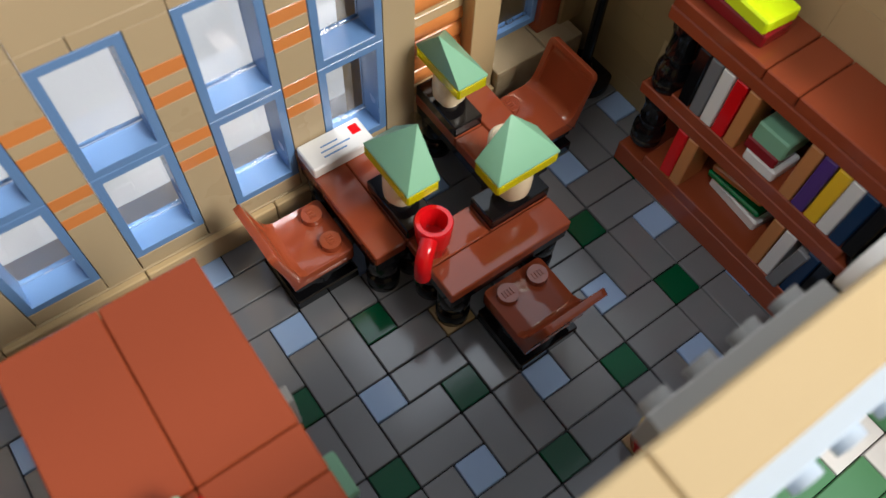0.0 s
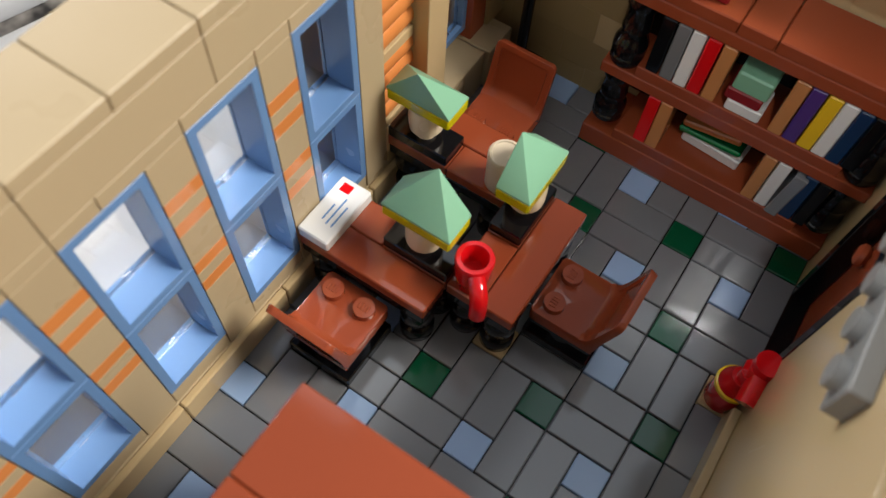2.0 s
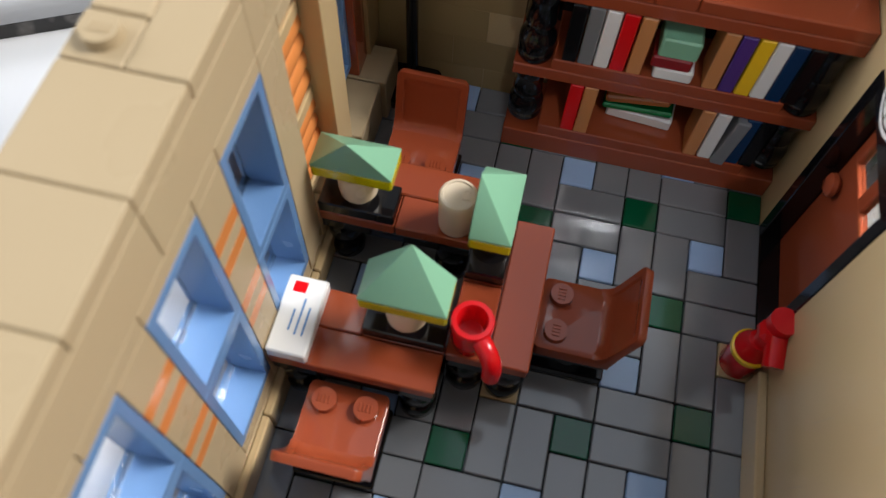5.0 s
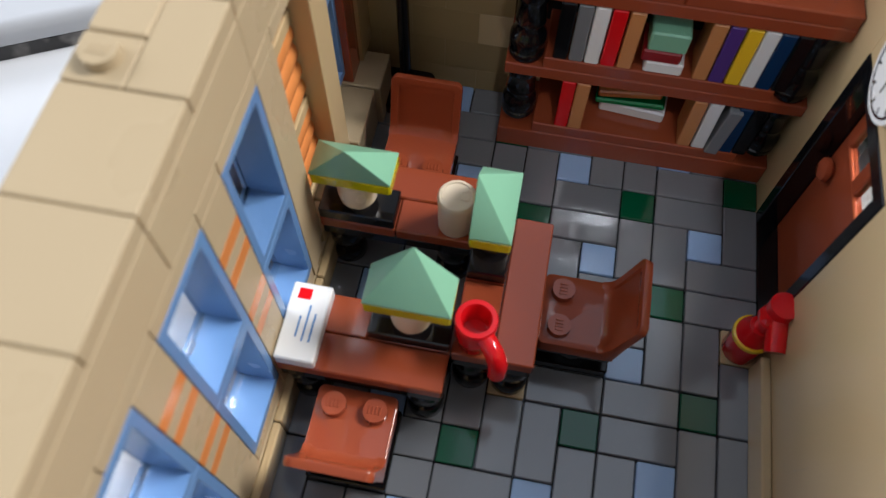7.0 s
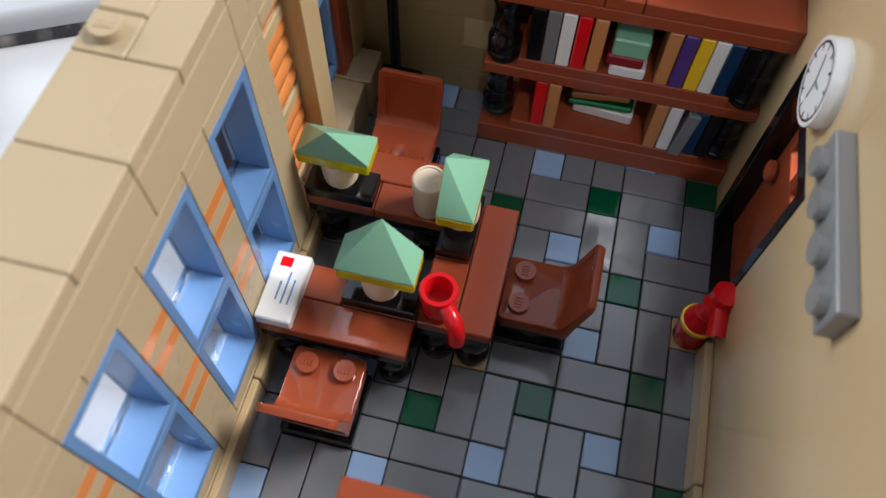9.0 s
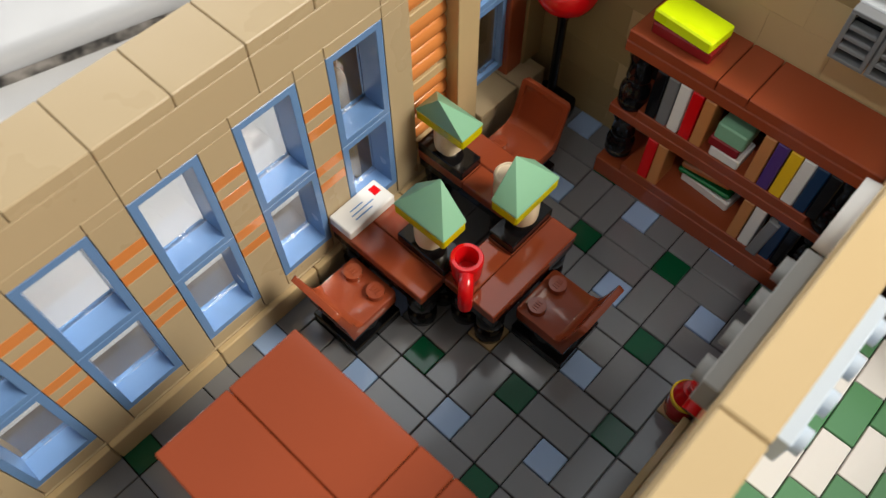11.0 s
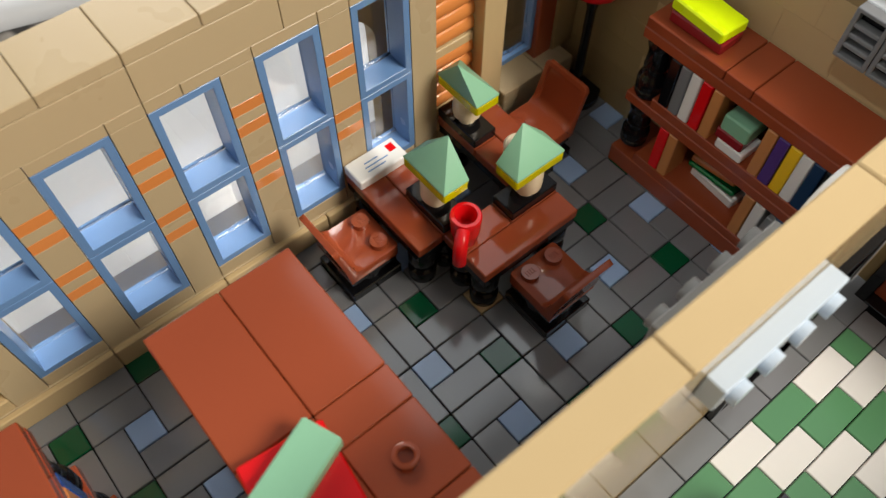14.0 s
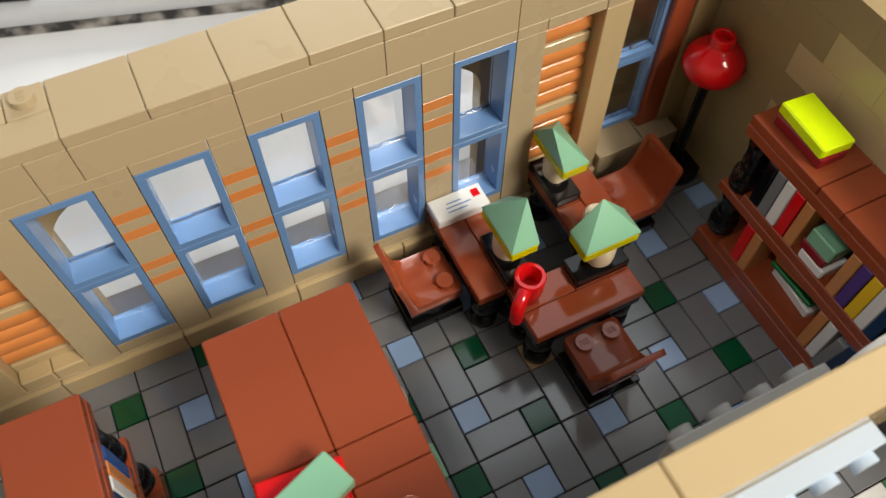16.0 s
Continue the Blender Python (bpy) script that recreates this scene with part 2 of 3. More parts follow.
for y in range(-16, 12, 2):
    if y in (-10, 2):
        n, f = (y + 1, y) if y == -10 else (y, y + 1)
        bm = box(B(), -2, n + 0.015, 10.4, -1.01, n + 0.985, 10.8, 0.03)
        stud(bm, -1.5, n + 0.5, 10.8)
        part("stud_plate", bm, WALLTAN, wall_west)
        block("tile", -2, f + 0.015, 10.4, -1.01, f + 0.985, 10.8, WALLTAN, wall_west, bevel=0.05)
        block("tile", -0.99, y + 0.015, 10.4, 0, y + 1.992, 10.8, WALLTAN, wall_west, bevel=0.03)
    else:
        block("tile", -2, y + 0.008, 10.4, 0, y + 1.992, 10.8, WALLTAN, wall_west, bevel=0.03)
# ledge along the foot of the wall
for y in range(-16, 8, 4):
    block("ledge_tile", 0.002, y + 0.015, 0.0, 0.22, y + 3.985, 0.98, TAN, wall_west, bevel=0.04)


def shutter(y):
    """A recessed panel of rounded orange logs between two tan plates."""
    z = 8.8
    for kind in ("log", "log", "plate", "log", "log", "log", "log", "plate", "log", "log", "log", "log", "plate"):
        h = 0.6 if kind == "log" else 0.4
        bm = B()
        box(bm, -1, y, z - h + 0.005, -0.62, y + 2, z - 0.005, 0)
        if kind == "log":
            bmesh.ops.create_cone(bm, cap_ends=True, segments=20, radius1=0.295, radius2=0.295, depth=2.0, matrix=Matrix.Translation((-0.63, y + 1, z - 0.3)) @ Matrix.Diagonal((0.5, 1, 1, 1)) @ Matrix.Rotation(radians(90), 4, "X"))
        else:
            box(bm, -0.7, y, z - h + 0.01, -0.48, y + 2, z - 0.01, 0.03)
        part("orange_log" if kind == "log" else "plate", bm, ORANGE if kind == "log" else TAN, wall_west)
        z -= h


for y in (5, -13):
    shutter(y)
    for d in (0.0, 1.0):
        block("sill_tile", -0.6, y + d + 0.01, 1.0, 0.0, y + d + 0.99, 1.58, TAN, wall_west, bevel=0.05)
for y in (7, -14):
    block("brick", -1, y + 0.01, 1.006, 0, y + 0.99, 8.794, TAN, wall_west, bevel=0.02)


def window(n, y, x=0.0, z=1.6, high=7.2, depth=1.0):
    """Two stacked blue frames with thin clear panes at their outer side."""
    w = thing("window_%d" % n, "tall light blue window of two stacked frames with clear panes", "window", x, y, z, group="windows of the long wall", kind="structure")
    half = high / 2
    for k in (0, 1):
        z0, z1, t = k * half + 0.008, (k + 1) * half - 0.008, 0.24
        bm = B()
        box(bm, -depth, 0.012, z0, 0, t, z1, 0.012)
        box(bm, -depth, 2 - t, z0, 0, 1.988, z1, 0.012)
        box(bm, -depth, t - 0.02, z0, 0, 2 - t + 0.02, z0 + t, 0.012)
        box(bm, -depth, t - 0.02, z1 - t, 0, 2 - t + 0.02, z1, 0.012)
        frame_part = part("window_frame", bm, BLUE, w)
        bm = B()
        box(bm, -depth + 0.10, t, z0 + t, -depth + 0.18, 2 - t, z1 - t, 0)
        box(bm, -depth + 0.16, t, z0 + t, -depth + 0.24, 2 - t, z0 + t + 0.1, 0.02)
        cyl(bm, 0, 0, -0.12, 0.12, 0.07, m=Matrix.Translation((-depth + 0.25, 1.0, z0 + t + 0.14)) @ Matrix.Rotation(radians(90), 4, "X"), n=10)
        pane = part("pane", bm, GLASS, frame_part, "clear plastic pane")
        pane.visible_shadow = False
    return w


for n, y in enumerate(WINDOWS):
    window(n + 1, y)
# end bays: blue window set back, brown post, stepped tan sill
for n, y, post in ((6, 8, 10.1), (7, -16, -16.6)):
    window(n, y + 0.15, -0.62, 2.0, 6.8, 0.4)
    block("brown_post", -1.0, post, 1.6, -0.4, post + 0.85, 8.8, BROWN, wall_west)
    if y > 0:
        block("brick", -1, post + 0.86, 1.6, -0.3, 11.99, 8.8, DARKTAN, wall_west)
    ends = (y, y + 2.0, y + 3.4) if y > 0 else (y, y + 2.0)
    for k, (a, c) in enumerate(zip(ends, ends[1:])):
        # plain tan sill; its shade is put into the deeper tan colour
        block("sill_block", -1, a + 0.01, 0, 0.26 + 0.16 * k, c - 0.01, 1.6 + 0.05 * k, WALLTAN, wall_west)

# arcade on the outer side of the wall: a pier at each end with a quarter arch
for pier, s in ((4.05, 1), (-10.05, -1)):
    bm = B()
    outline = [(pier + s * 3.6, -0.41), (pier + s * 3.6, 8.8), (pier - s * 2.6, 8.8)]
    outline += [(pier - s * 2.6 + s * 2.6 * math.sin(radians(a)), 5.0 + 1.75 * math.cos(radians(a))) for a in range(0, 91, 9)] + [(pier, -0.41)]
    rear = [bm.verts.new((-2.6, y, z)) for y, z in outline]
    front = [bm.verts.new((-2.05, y, z)) for y, z in outline]
    bm.faces.new(rear)
    bm.faces.new(front)
    for k in range(len(outline)):
        n = (k + 1) % len(outline)
        bm.faces.new((rear[k], rear[n], front[n], front[k]))
    part("arch", bm, DARKTAN, wall_west, "dark tan outer arch")

# added block: darkens the end bay and the view through its panes
block("outer_pier", -2.6, 9.1, -0.41, -2.05, 12.9, 8.8, DARKTAN, wall_west, "dark tan block added outside the end bay")

# ---- back wall behind the bookcase ----
wall_north = thing("wall_north", "brick wall in dark tan with lighter tan bricks", "wall", kind="structure")
for row in range(9):
    z = -0.4 + 1.2 * row
    x, shift = -1.0, ((row + 1) % 2) * 1.0
    while x < 12:
        x1 = min(12.0, x + (2.0 if x > -1 else 1.0 + shift))
        light = x >= (5, 4, 3, 4, 3, 4, 3, 4, 99)[row] - 0.01
        block("brick", x + 0.002, 12.0, z + 0.002, x1 - 0.002, 13.0, z + 1.198, TAN if light else DARKTAN, wall_north, bevel=0.005)
        x = x1

# ---- right wall with the door ----
wall_east = thing("wall_east", "smooth tan partition wall with a flat tiled top", "wall", kind="structure")
for y0, y1 in ((-16, -7), (-7, 5), (9, 12)):
    block("panel", 12.0, y0 + 0.004, -0.4, 13.0, y1 - 0.004, 10.39, TAN, wall_east, bevel=0.01)
block("panel", 12.0, 5.004, 6.804, 13.0, 8.996, 10.39, TAN, wall_east, bevel=0.01)
for y0, y1 in ((-18, -12), (-12, -6), (-6, 0), (0, 6), (6, 12)):
    block("tile", 12.06, y0 + 0.015, 10.4, 13.04, y1 - 0.015, 10.8, TAN, wall_east, bevel=0.05)

for y in range(-16, 4, 4):
    block("ledge_tile", 11.75, y + 0.015, 0.0, 11.998, y + 3.985, 0.98, TAN, wall_east, bevel=0.04)

# ---- floor of the office: singles in green and pale blue among grey pairs ----
floor = thing("floor", "shiny dark grey tile floor with green and pale blue squares", "floor", kind="structure")
block("underlay", -0.98, -17, -0.41, 12, 12, -0.2, BLACK, floor, bevel=0)


def tile_mesh(name, w, d, material):
    return mesh_of(name, box(B(), 0.018, 0.018, -0.3, w - 0.018, d - 0.018, 0, 0.03), material)


ONE = {c: tile_mesh("tile", 1, 1, m) for c, m in (("grey", GREY), ("blue", PALEBLUE), ("green", GREEN), ("tan", TAN))}
LONG_X, LONG_Y = tile_mesh("tile", 2, 1, GREY), tile_mesh("tile", 1, 2, GREY)
X0, X1, Y0, Y1 = 0, 12, -17, 12
TURNED = {(5, 0), (6, 2), (4, -2)}      # blocks of two pairs that lie the other way
done = set()
for gy in range(Y0 - 4, Y1 + 4):
    for gx in range(X0 - 4, X1 + 4):
        if ((gx - 4) - 3 * gy) % 10:
            continue
        for dx, dy, c in ((0, 0, "green"), (2, -1, "blue")):
            x, y = gx + dx, gy + dy
            if X0 <= x < X1 and Y0 <= y < Y1:
                place("tile", ONE["tan" if (x, y) in ((11, 4), (5, 2)) else c], floor, x, y, 0)
        for bx, by, along in ((gx + 1, gy, "x"), (gx, gy - 2, "y")):
            cells = [(bx + i, by + j) for i in (0, 1) for j in (0, 1) if X0 <= bx + i < X1 and Y0 <= by + j < Y1]
            if (bx, by) in TURNED:
                along = "x" if along == "y" else "y"
            cells = set(cells) - {(11, 4)}
            if (11, 4) in [(bx + i, by + j) for i in (0, 1) for j in (0, 1)]:
                place("tile", ONE["tan"], floor, 11, 4, 0)
            while cells:
                x, y = min(cells)
                if along == "x" and (x + 1, y) in cells:
                    place("tile", LONG_X, floor, x, y, 0)
                    cells -= {(x, y), (x + 1, y)}
                elif (x, y + 1) in cells:
                    place("tile", LONG_Y, floor, x, y, 0)
                    cells -= {(x, y), (x, y + 1)}
                elif (x + 1, y) in cells:
                    place("tile", LONG_X, floor, x, y, 0)
                    cells -= {(x, y), (x + 1, y)}
                else:
                    place("tile", ONE["grey"], floor, x, y, 0)
                    cells -= {(x, y)}

# ---- floor of the room beyond the partition ----
floor_2 = thing("floor_hall", "white and green tiles laid in steps with a grey border", "floor", kind="structure")
block("underlay", 13.01, -17, -0.41, 29, 16, -0.2, BLACK, floor_2, bevel=0)
HALL = {c: tile_mesh("tile", 1, 2, m) for c, m in (("grey", GREY), ("white", WHITE), ("green", LEAF))}
HALF = {c: tile_mesh("tile", 1, 1, m) for c, m in (("grey", GREY), ("white", WHITE), ("green", LEAF))}
for y in range(-17, 15, 2):
    place("tile", HALL["grey"], floor_2, 13, y, 0)
for k in range(0, 9):
    for y in range(-17, 12):
        if (y - k) % 2 == 0:
            kind = "grey" if k > 3 or y > 10 else "white" if (y - k) % 4 == 0 else "green"
            if y == 10:
                place("tile", HALF[kind], floor_2, 14 + k, y, 0)
                place("tile", HALF["grey"], floor_2, 14 + k, y + 1, 0)
            else:
                place("tile", HALL[kind], floor_2, 14 + k, y, 0)


# ---- desks ----
def leg(parent, x, y):
    bm = lathe(B(), x, y, ((0, 0), (0.44, 0), (0.48, 0.06), (0.48, 0.5), (0.43, 0.58), (0.37, 0.64), (0.37, 0.8), (0.42, 0.88), (0.47, 0.96), (0.47, 1.5), (0.4, 1.6), (0, 1.6)))
    part("leg", bm, BLACK, parent, "black turned leg")


def desk(label, x0, y0, x1, y1, tiles, legs):
    d = thing("desk", label, "desk", group="desks")
    block("frame", x0 + 0.04, y0 + 0.04, 1.6, x1 - 0.04, y1 - 0.04, 1.98, BLACK, d, "black underframe")
    for a, b, c, e in tiles:
        block("top_tile", a + 0.012, b + 0.012, 2.0, c - 0.012, e - 0.012, 2.4, BROWN, d, bevel=0.035)
    for x, y in legs:
        leg(d, x, y)
    return d


desk("glossy reddish brown desk on black turned legs by the windows", 0, 1, 4, 3, ((0, 1, 4, 2), (0, 2, 2, 3), (2, 2, 4, 3)), ((0.5, 1.5), (3.5, 1.5), (0.5, 2.5), (3.5, 2.5)))
desk("glossy reddish brown desk on black turned legs facing the door", 4, 2, 6, 6, ((5, 2, 6, 6), (4, 2, 5, 4), (4, 4, 5, 6)), ((5.5, 2.5), (4.5, 2.5), (5.5, 5.5), (4.5, 5.5)))
desk("glossy reddish brown desk on black turned legs near the corner", 0, 5, 4, 7, ((0, 6, 4, 7), (0, 5, 2, 6), (2, 5, 4, 6)), ((0.5, 5.5), (3.5, 5.5), (0.5, 6.5), (3.5, 6.5)))


# ---- desk lamps: black foot, cream neck, clear yellow plate, three-sided green shade ----
def desk_lamp(x, y, turn):
    """The lamp is two studs long; the upright side of its shade is at +y of its own axes."""
    lamp = thing("desk_lamp", "banker's desk lamp with sand green hipped shade and clear yellow rim", "lamp", x, y, 2.4, turn, "desk lamps")
    block("base", -1 + 0.02, -0.48, 0, 0.98, 0.48, 0.4, BLACK, lamp, "black foot plate", 0.035)
    part("neck", lathe(B(), 0, 0, ((0, 0.4), (0.3, 0.4), (0.3, 0.62), (0.48, 0.72), (0.5, 0.9), (0.5, 1.3), (0.46, 1.55), (0.3, 1.6), (0, 1.6))), CREAM, lamp, "cream round neck")
    block("rim_light", -0.985, -0.485, 1.6, 0.985, 0.485, 2.0, CLEARYELLOW, lamp, "clear yellow plate", 0.05)
    bm = B()
    c = 0.985
    low = [bm.verts.new(p) for p in ((-c, -0.485, 2.0), (c, -0.485, 2.0), (c, 0.485, 2.0), (-c, 0.485, 2.0))]
    mid = [bm.verts.new(p) for p in ((-c, -0.485, 2.06), (c, -0.485, 2.06), (c, 0.485, 2.06), (-c, 0.485, 2.06))]
    top = bm.verts.new((0, 0.485, 3.18))
    bm.faces.new(low[::-1])
    for k in range(4):
        bm.faces.new((low[k], low[(k + 1) % 4], mid[(k + 1) % 4], mid[k]))
        bm.faces.new((mid[k], mid[(k + 1) % 4], top))
    bmesh.ops.bevel(bm, geom=list(bm.edges), offset=0.015, segments=2, affect="EDGES", profile=0.5)
    part("shade", bm, SAND, lamp, "sand green hipped shade", 20)
    return lamp


desk_lamp(3, 2.5, 0)
desk_lamp(4.5, 5, 90)
desk_lamp(1, 5.5, 180)


# ---- chairs: back at -y of their own axes ----
def chair(x, y, turn):
    c = thing("chair", "reddish brown moulded chair with two studs on a black swivel foot", "chair", x, y, 0, turn, "office chairs")
    block("foot", -1.0, -1.0, 0.0, 1.0, 1.0, 0.4, BLACK, c, "square black foot plate", 0.04)
    part("swivel", cyl(B(), 0, 0, 0.4, 0.82, 0.9), BLACK, c)
    bm = box(B(), -0.98, -0.97, 1.14, 0.98, 0.98, 1.6, 0)
    bmesh.ops.bevel(bm, geom=[e for e in bm.edges if all(abs(v.co.y - 0.98) < 0.01 for v in e.verts) and abs(e.verts[0].co.z - e.verts[1].co.z) > 0.1], offset=0.16, segments=4, affect="EDGES", profile=0.5)
    bmesh.ops.bevel(bm, geom=[e for e in bm.edges if all(v.co.z > 1.55 for v in e.verts) and any(v.co.y > -0.9 for v in e.verts)], offset=0.05, segments=2, affect="EDGES", profile=0.5)
    part("seat", bm, BROWN, c)
    part("seat_block", box(B(), -0.9, -0.9, 0.8, 0.9, 0.9, 1.15, 0.03), BLACK, c, "black block under the seat")
    for sx in (-0.5, 0.5):
        bm = stud(B(), sx, 0.5, 1.6)
        part("stud", bm, BROWN, c)
    # scooped back: a slab with round upper corners and a raised rim along its sides and top
    rear = ((0, -0.92, 1.14), (0.2, -1.0, 1.4), (0.45, -1.1, 2.0), (1, -1.4, 3.24))
    front = ((0, -0.5, 1.6), (0.06, -0.62, 1.64), (0.14, -0.74, 1.76), (0.24, -0.82, 1.95), (0.4, -0.9, 2.2), (1, -1.2, 3.3))
    deep = ((0, -0.56, 1.6), (0.06, -0.68, 1.63), (0.14, -0.81, 1.75), (0.24, -0.89, 1.95), (0.4, -0.97, 2.2), (1, -1.27, 3.28))

    def along(run, v):
        for p, q in zip(run, run[1:]):
            if v <= q[0]:
                f = (v - p[0]) / (q[0] - p[0])
                return p[1] + f * (q[1] - p[1]), p[2] + f * (q[2] - p[2])
        return run[-1][1:]

    rows = [0, 0.05, 0.1, 0.16, 0.22, 0.3, 0.38, 0.5, 0.62, 0.74, 0.84, 0.88, 0.905, 0.93, 0.95, 0.97, 0.985, 0.995, 1.0]
    cols = [-1, -0.985, -0.9, -0.8, -0.76, -0.5, 0, 0.5, 0.76, 0.8, 0.9, 0.985, 1]
    bm = B()
    faces = ([], [])
    for v in rows:
        r = 0.1
        wide = 0.992 - (0.2 * (1 - math.sqrt(max(0.0, 1 - ((v - 1 + r) / r) ** 2))) if v > 1 - r else 0)
        rim = min(1.0, max(0.0, (v - 0.86) / 0.03))
        fr, de, re = along(front, v), along(deep, v), along(rear, v)
        soft = 0.04 if v == 1.0 else 0.0
        lines = ([], [])
        for c_ in cols:
            k = max(rim, 1.0 if abs(c_) >= 0.8 else 0.0)
            y, z = [de[j] + k * (fr[j] - de[j]) for j in (0, 1)]
            edge = (0.035 if abs(c_) == 1 else 0.0) + soft
            lines[0].append(bm.verts.new((c_ * wide, y - edge, z)))
            lines[1].append(bm.verts.new((c_ * wide, re[0] + edge, re[1])))
        for k in (0, 1):
            faces[k].append(lines[k])
    for k in (0, 1):
        for p, q in zip(faces[k], faces[k][1:]):
            for j in range(len(cols) - 1):
                bm.faces.new((p[j], p[j + 1], q[j + 1], q[j]))
    f, r = faces
    for p, q in zip(range(len(rows) - 1), range(1, len(rows))):
        for j in (0, -1):
            bm.faces.new((f[p][j], f[q][j], r[q][j], r[p][j]))
    for j in range(len(cols) - 1):
        for p in (0, -1):
            bm.faces.new((f[p][j], f[p][j + 1], r[p][j + 1], r[p][j]))
    part("backrest", bm, BROWN, c, "", 50)
    return c


chair(2, 0, 0)
chair(7, 4, 90)
chair(2, 8, 180)

# ---- on the desks ----
letter = thing("letter", "white envelope tile with red stamp and blue lines", "letter", 0.5, 2, 2.4)
block("envelope", -0.48, -0.98, 0, 0.48, 0.98, 0.4, WHITE, letter, bevel=0.04)
block("stamp", -0.3, 0.55, 0.4, 0.02, 0.83, 0.404, RED, letter, "red stamp", 0)
for k, (a, b) in enumerate(((-0.42, 0.12), (-0.5, 0.42), (-0.5, 0.22))):
    block("written_line", -0.12 + 0.17 * k, a, 0.4, -0.07 + 0.17 * k, b, 0.404, BLUE, letter, "blue line of writing", 0)


def mug(x, y, z, turn, material, label, handle=True):
    m = thing("mug", label, "mug", x, y, z, turn)
    part("cup", lathe(B(), 0, 0, ((0, 0.0), (0.38, 0.0), (0.4, 0.05), (0.4, 0.35), (0.46, 0.45), (0.48, 0.6), (0.5, 1.15), (0.5, 1.25), (0.47, 1.3), (0.36, 1.3), (0.32, 1.22), (0.3, 0.55), (0, 0.55))), material, m)
    if handle:
        bm = B()
        path = [(0.40, 1.02), (0.62, 1.02), (0.80, 0.96), (0.93, 0.84), (0.99, 0.66), (1.0, 0.45), (1.0, 0.2), (0.99, 0.14)]
        last = None
        for k, (px, pz) in enumerate(path):
            ring = []
            a = path[max(k - 1, 0)]
            b = path[min(k + 1, len(path) - 1)]
            d = Vector((b[0] - a[0], 0, b[1] - a[1])).normalized()
            n1, n2 = Vector((0, 1, 0)), d.cross(Vector((0, 1, 0)))
            for j in range(12):
                w = 2 * math.pi * j / 12
                ring.append(bm.verts.new(Vector((px, 0, pz)) + (0.23 if k < len(path) - 1 else 0.17) * (math.cos(w) * n1 + math.sin(w) * n2)))
            if last:
                for j in range(12):
                    bm.faces.new((last[j], last[(j + 1) % 12], ring[(j + 1) % 12], ring[j]))
            else:
                bm.faces.new(ring)
            last = ring
        bm.faces.new(last)
        part("handle", bm, material, m)
    return m


mug(4.5, 2.45, 2.4, -50, RED, "bright red mug with a curved handle on a desk")
part_cup = thing("paper_cup", "cream paper cup with a flat lid on a desk", "cup", 3.5, 5.5, 2.4)
part("cup", lathe(B(), 0, 0, ((0, 0), (0.42, 0), (0.45, 0.05), (0.47, 1.1), (0.47, 1.22), (0, 1.22))), CUP, part_cup)
cup_lid = part("lid", lathe(B(), 0, 0, ((0, 1.22), (0.48, 1.22), (0.48, 1.3), (0.44, 1.37), (0.38, 1.38), (0.36, 1.34), (0, 1.34))), CUP, part_cup, "flat cream lid")
part("sip_tab", box(B(), 0.1, -0.12, 1.33, 0.32, 0.12, 1.365, 0.03), CUP, cup_lid)


# ---- bookcases: front at -y of their own axes, eight studs wide ----
def bookcase(x, y, turn, label, height=6.8, edges=(-4, -1, 0, 4), raised=None):
    b = thing("bookcase", label, "bookcase", x, y, 0, turn, "bookcases")
    up = height - 6.8
    block("bottom_board", -4, -1, 0, 4, 1, 0.78, BROWN, b)
    block("bottom_lip", -3.0, -0.988, 0.78, 3.0, 1, 1.2, BROWN, b)
    block("shelf", -4, -1, 3.2, 4, 1, 3.6, BROWN, b)
    block("shelf_lip", -3.0, -0.988, 3.6, 3.0, 1, 4.0, BROWN, b)
    block("top_board", -4, -1, 6.0 + up, 4, 1, 6.4 + up, BROWN, b)
    for a, c in zip(edges, edges[1:]):
        block("top_tile", a + 0.012, -0.99, 6.4 + up, c - 0.012, 0.99, 6.8 + up, BROWN, b, bevel=0.035)
    if raised is not None:
        bm = lathe(B(), raised, 0, [(r, 6.8 + up + h) for r, h in ((0, 0.0), (0.3, 0.0), (0.3, 0.18), (0.27, 0.2), (0.2, 0.2), (0.18, 0.18), (0.18, 0.03), (0, 0.03))])
        part("stud", bm, BROWN, b, "single open stud")
    block("back_panel", -4, 0.8, 1.2, 4, 1, 6.0 + up, BLACK, b, "black back panel")
    for sx in (-3.5, 3.5):
        for z0 in (1.2, 3.6):
            s = (6.0 + up - 3.6) if z0 == 3.6 else 2.0
            prof = [(0, 0), (0.44, 0), (0.48, 0.06), (0.48, 0.2), (0.44, 0.25), (0.49, 0.3), (0.5, 0.42), (0.49, 0.62), (0.43, 0.74), (0.39, 0.8), (0.39, 1.0), (0.41, 1.05), (0.39, 1.1), (0.39, 1.62), (0.45, 1.72), (0.47, 1.82), (0.47, 2.0), (0, 2.0)]
            part("column", lathe(B(), sx, -0.5, [(r, z0 + zz * s / 2.0) for r, zz in prof]), BLACK, b, "black turned column")
    return b


bookcase(8, 11, 0, "tall reddish brown bookcase with black columns and upright books")
bookcase(8, -4, 180, "reddish brown bookcase with a tiled top and one stud", 6.8, (-4, -3, -1, 0, 4), -2.0)
bookcase(8, -6, 0, "reddish brown bookcase back to back with another", 6.8, (-4, 0, 4))
bookcase(8, -11.0, 180, "reddish brown bookcase with coloured books beside the wall", 6.8, (-4, 4))


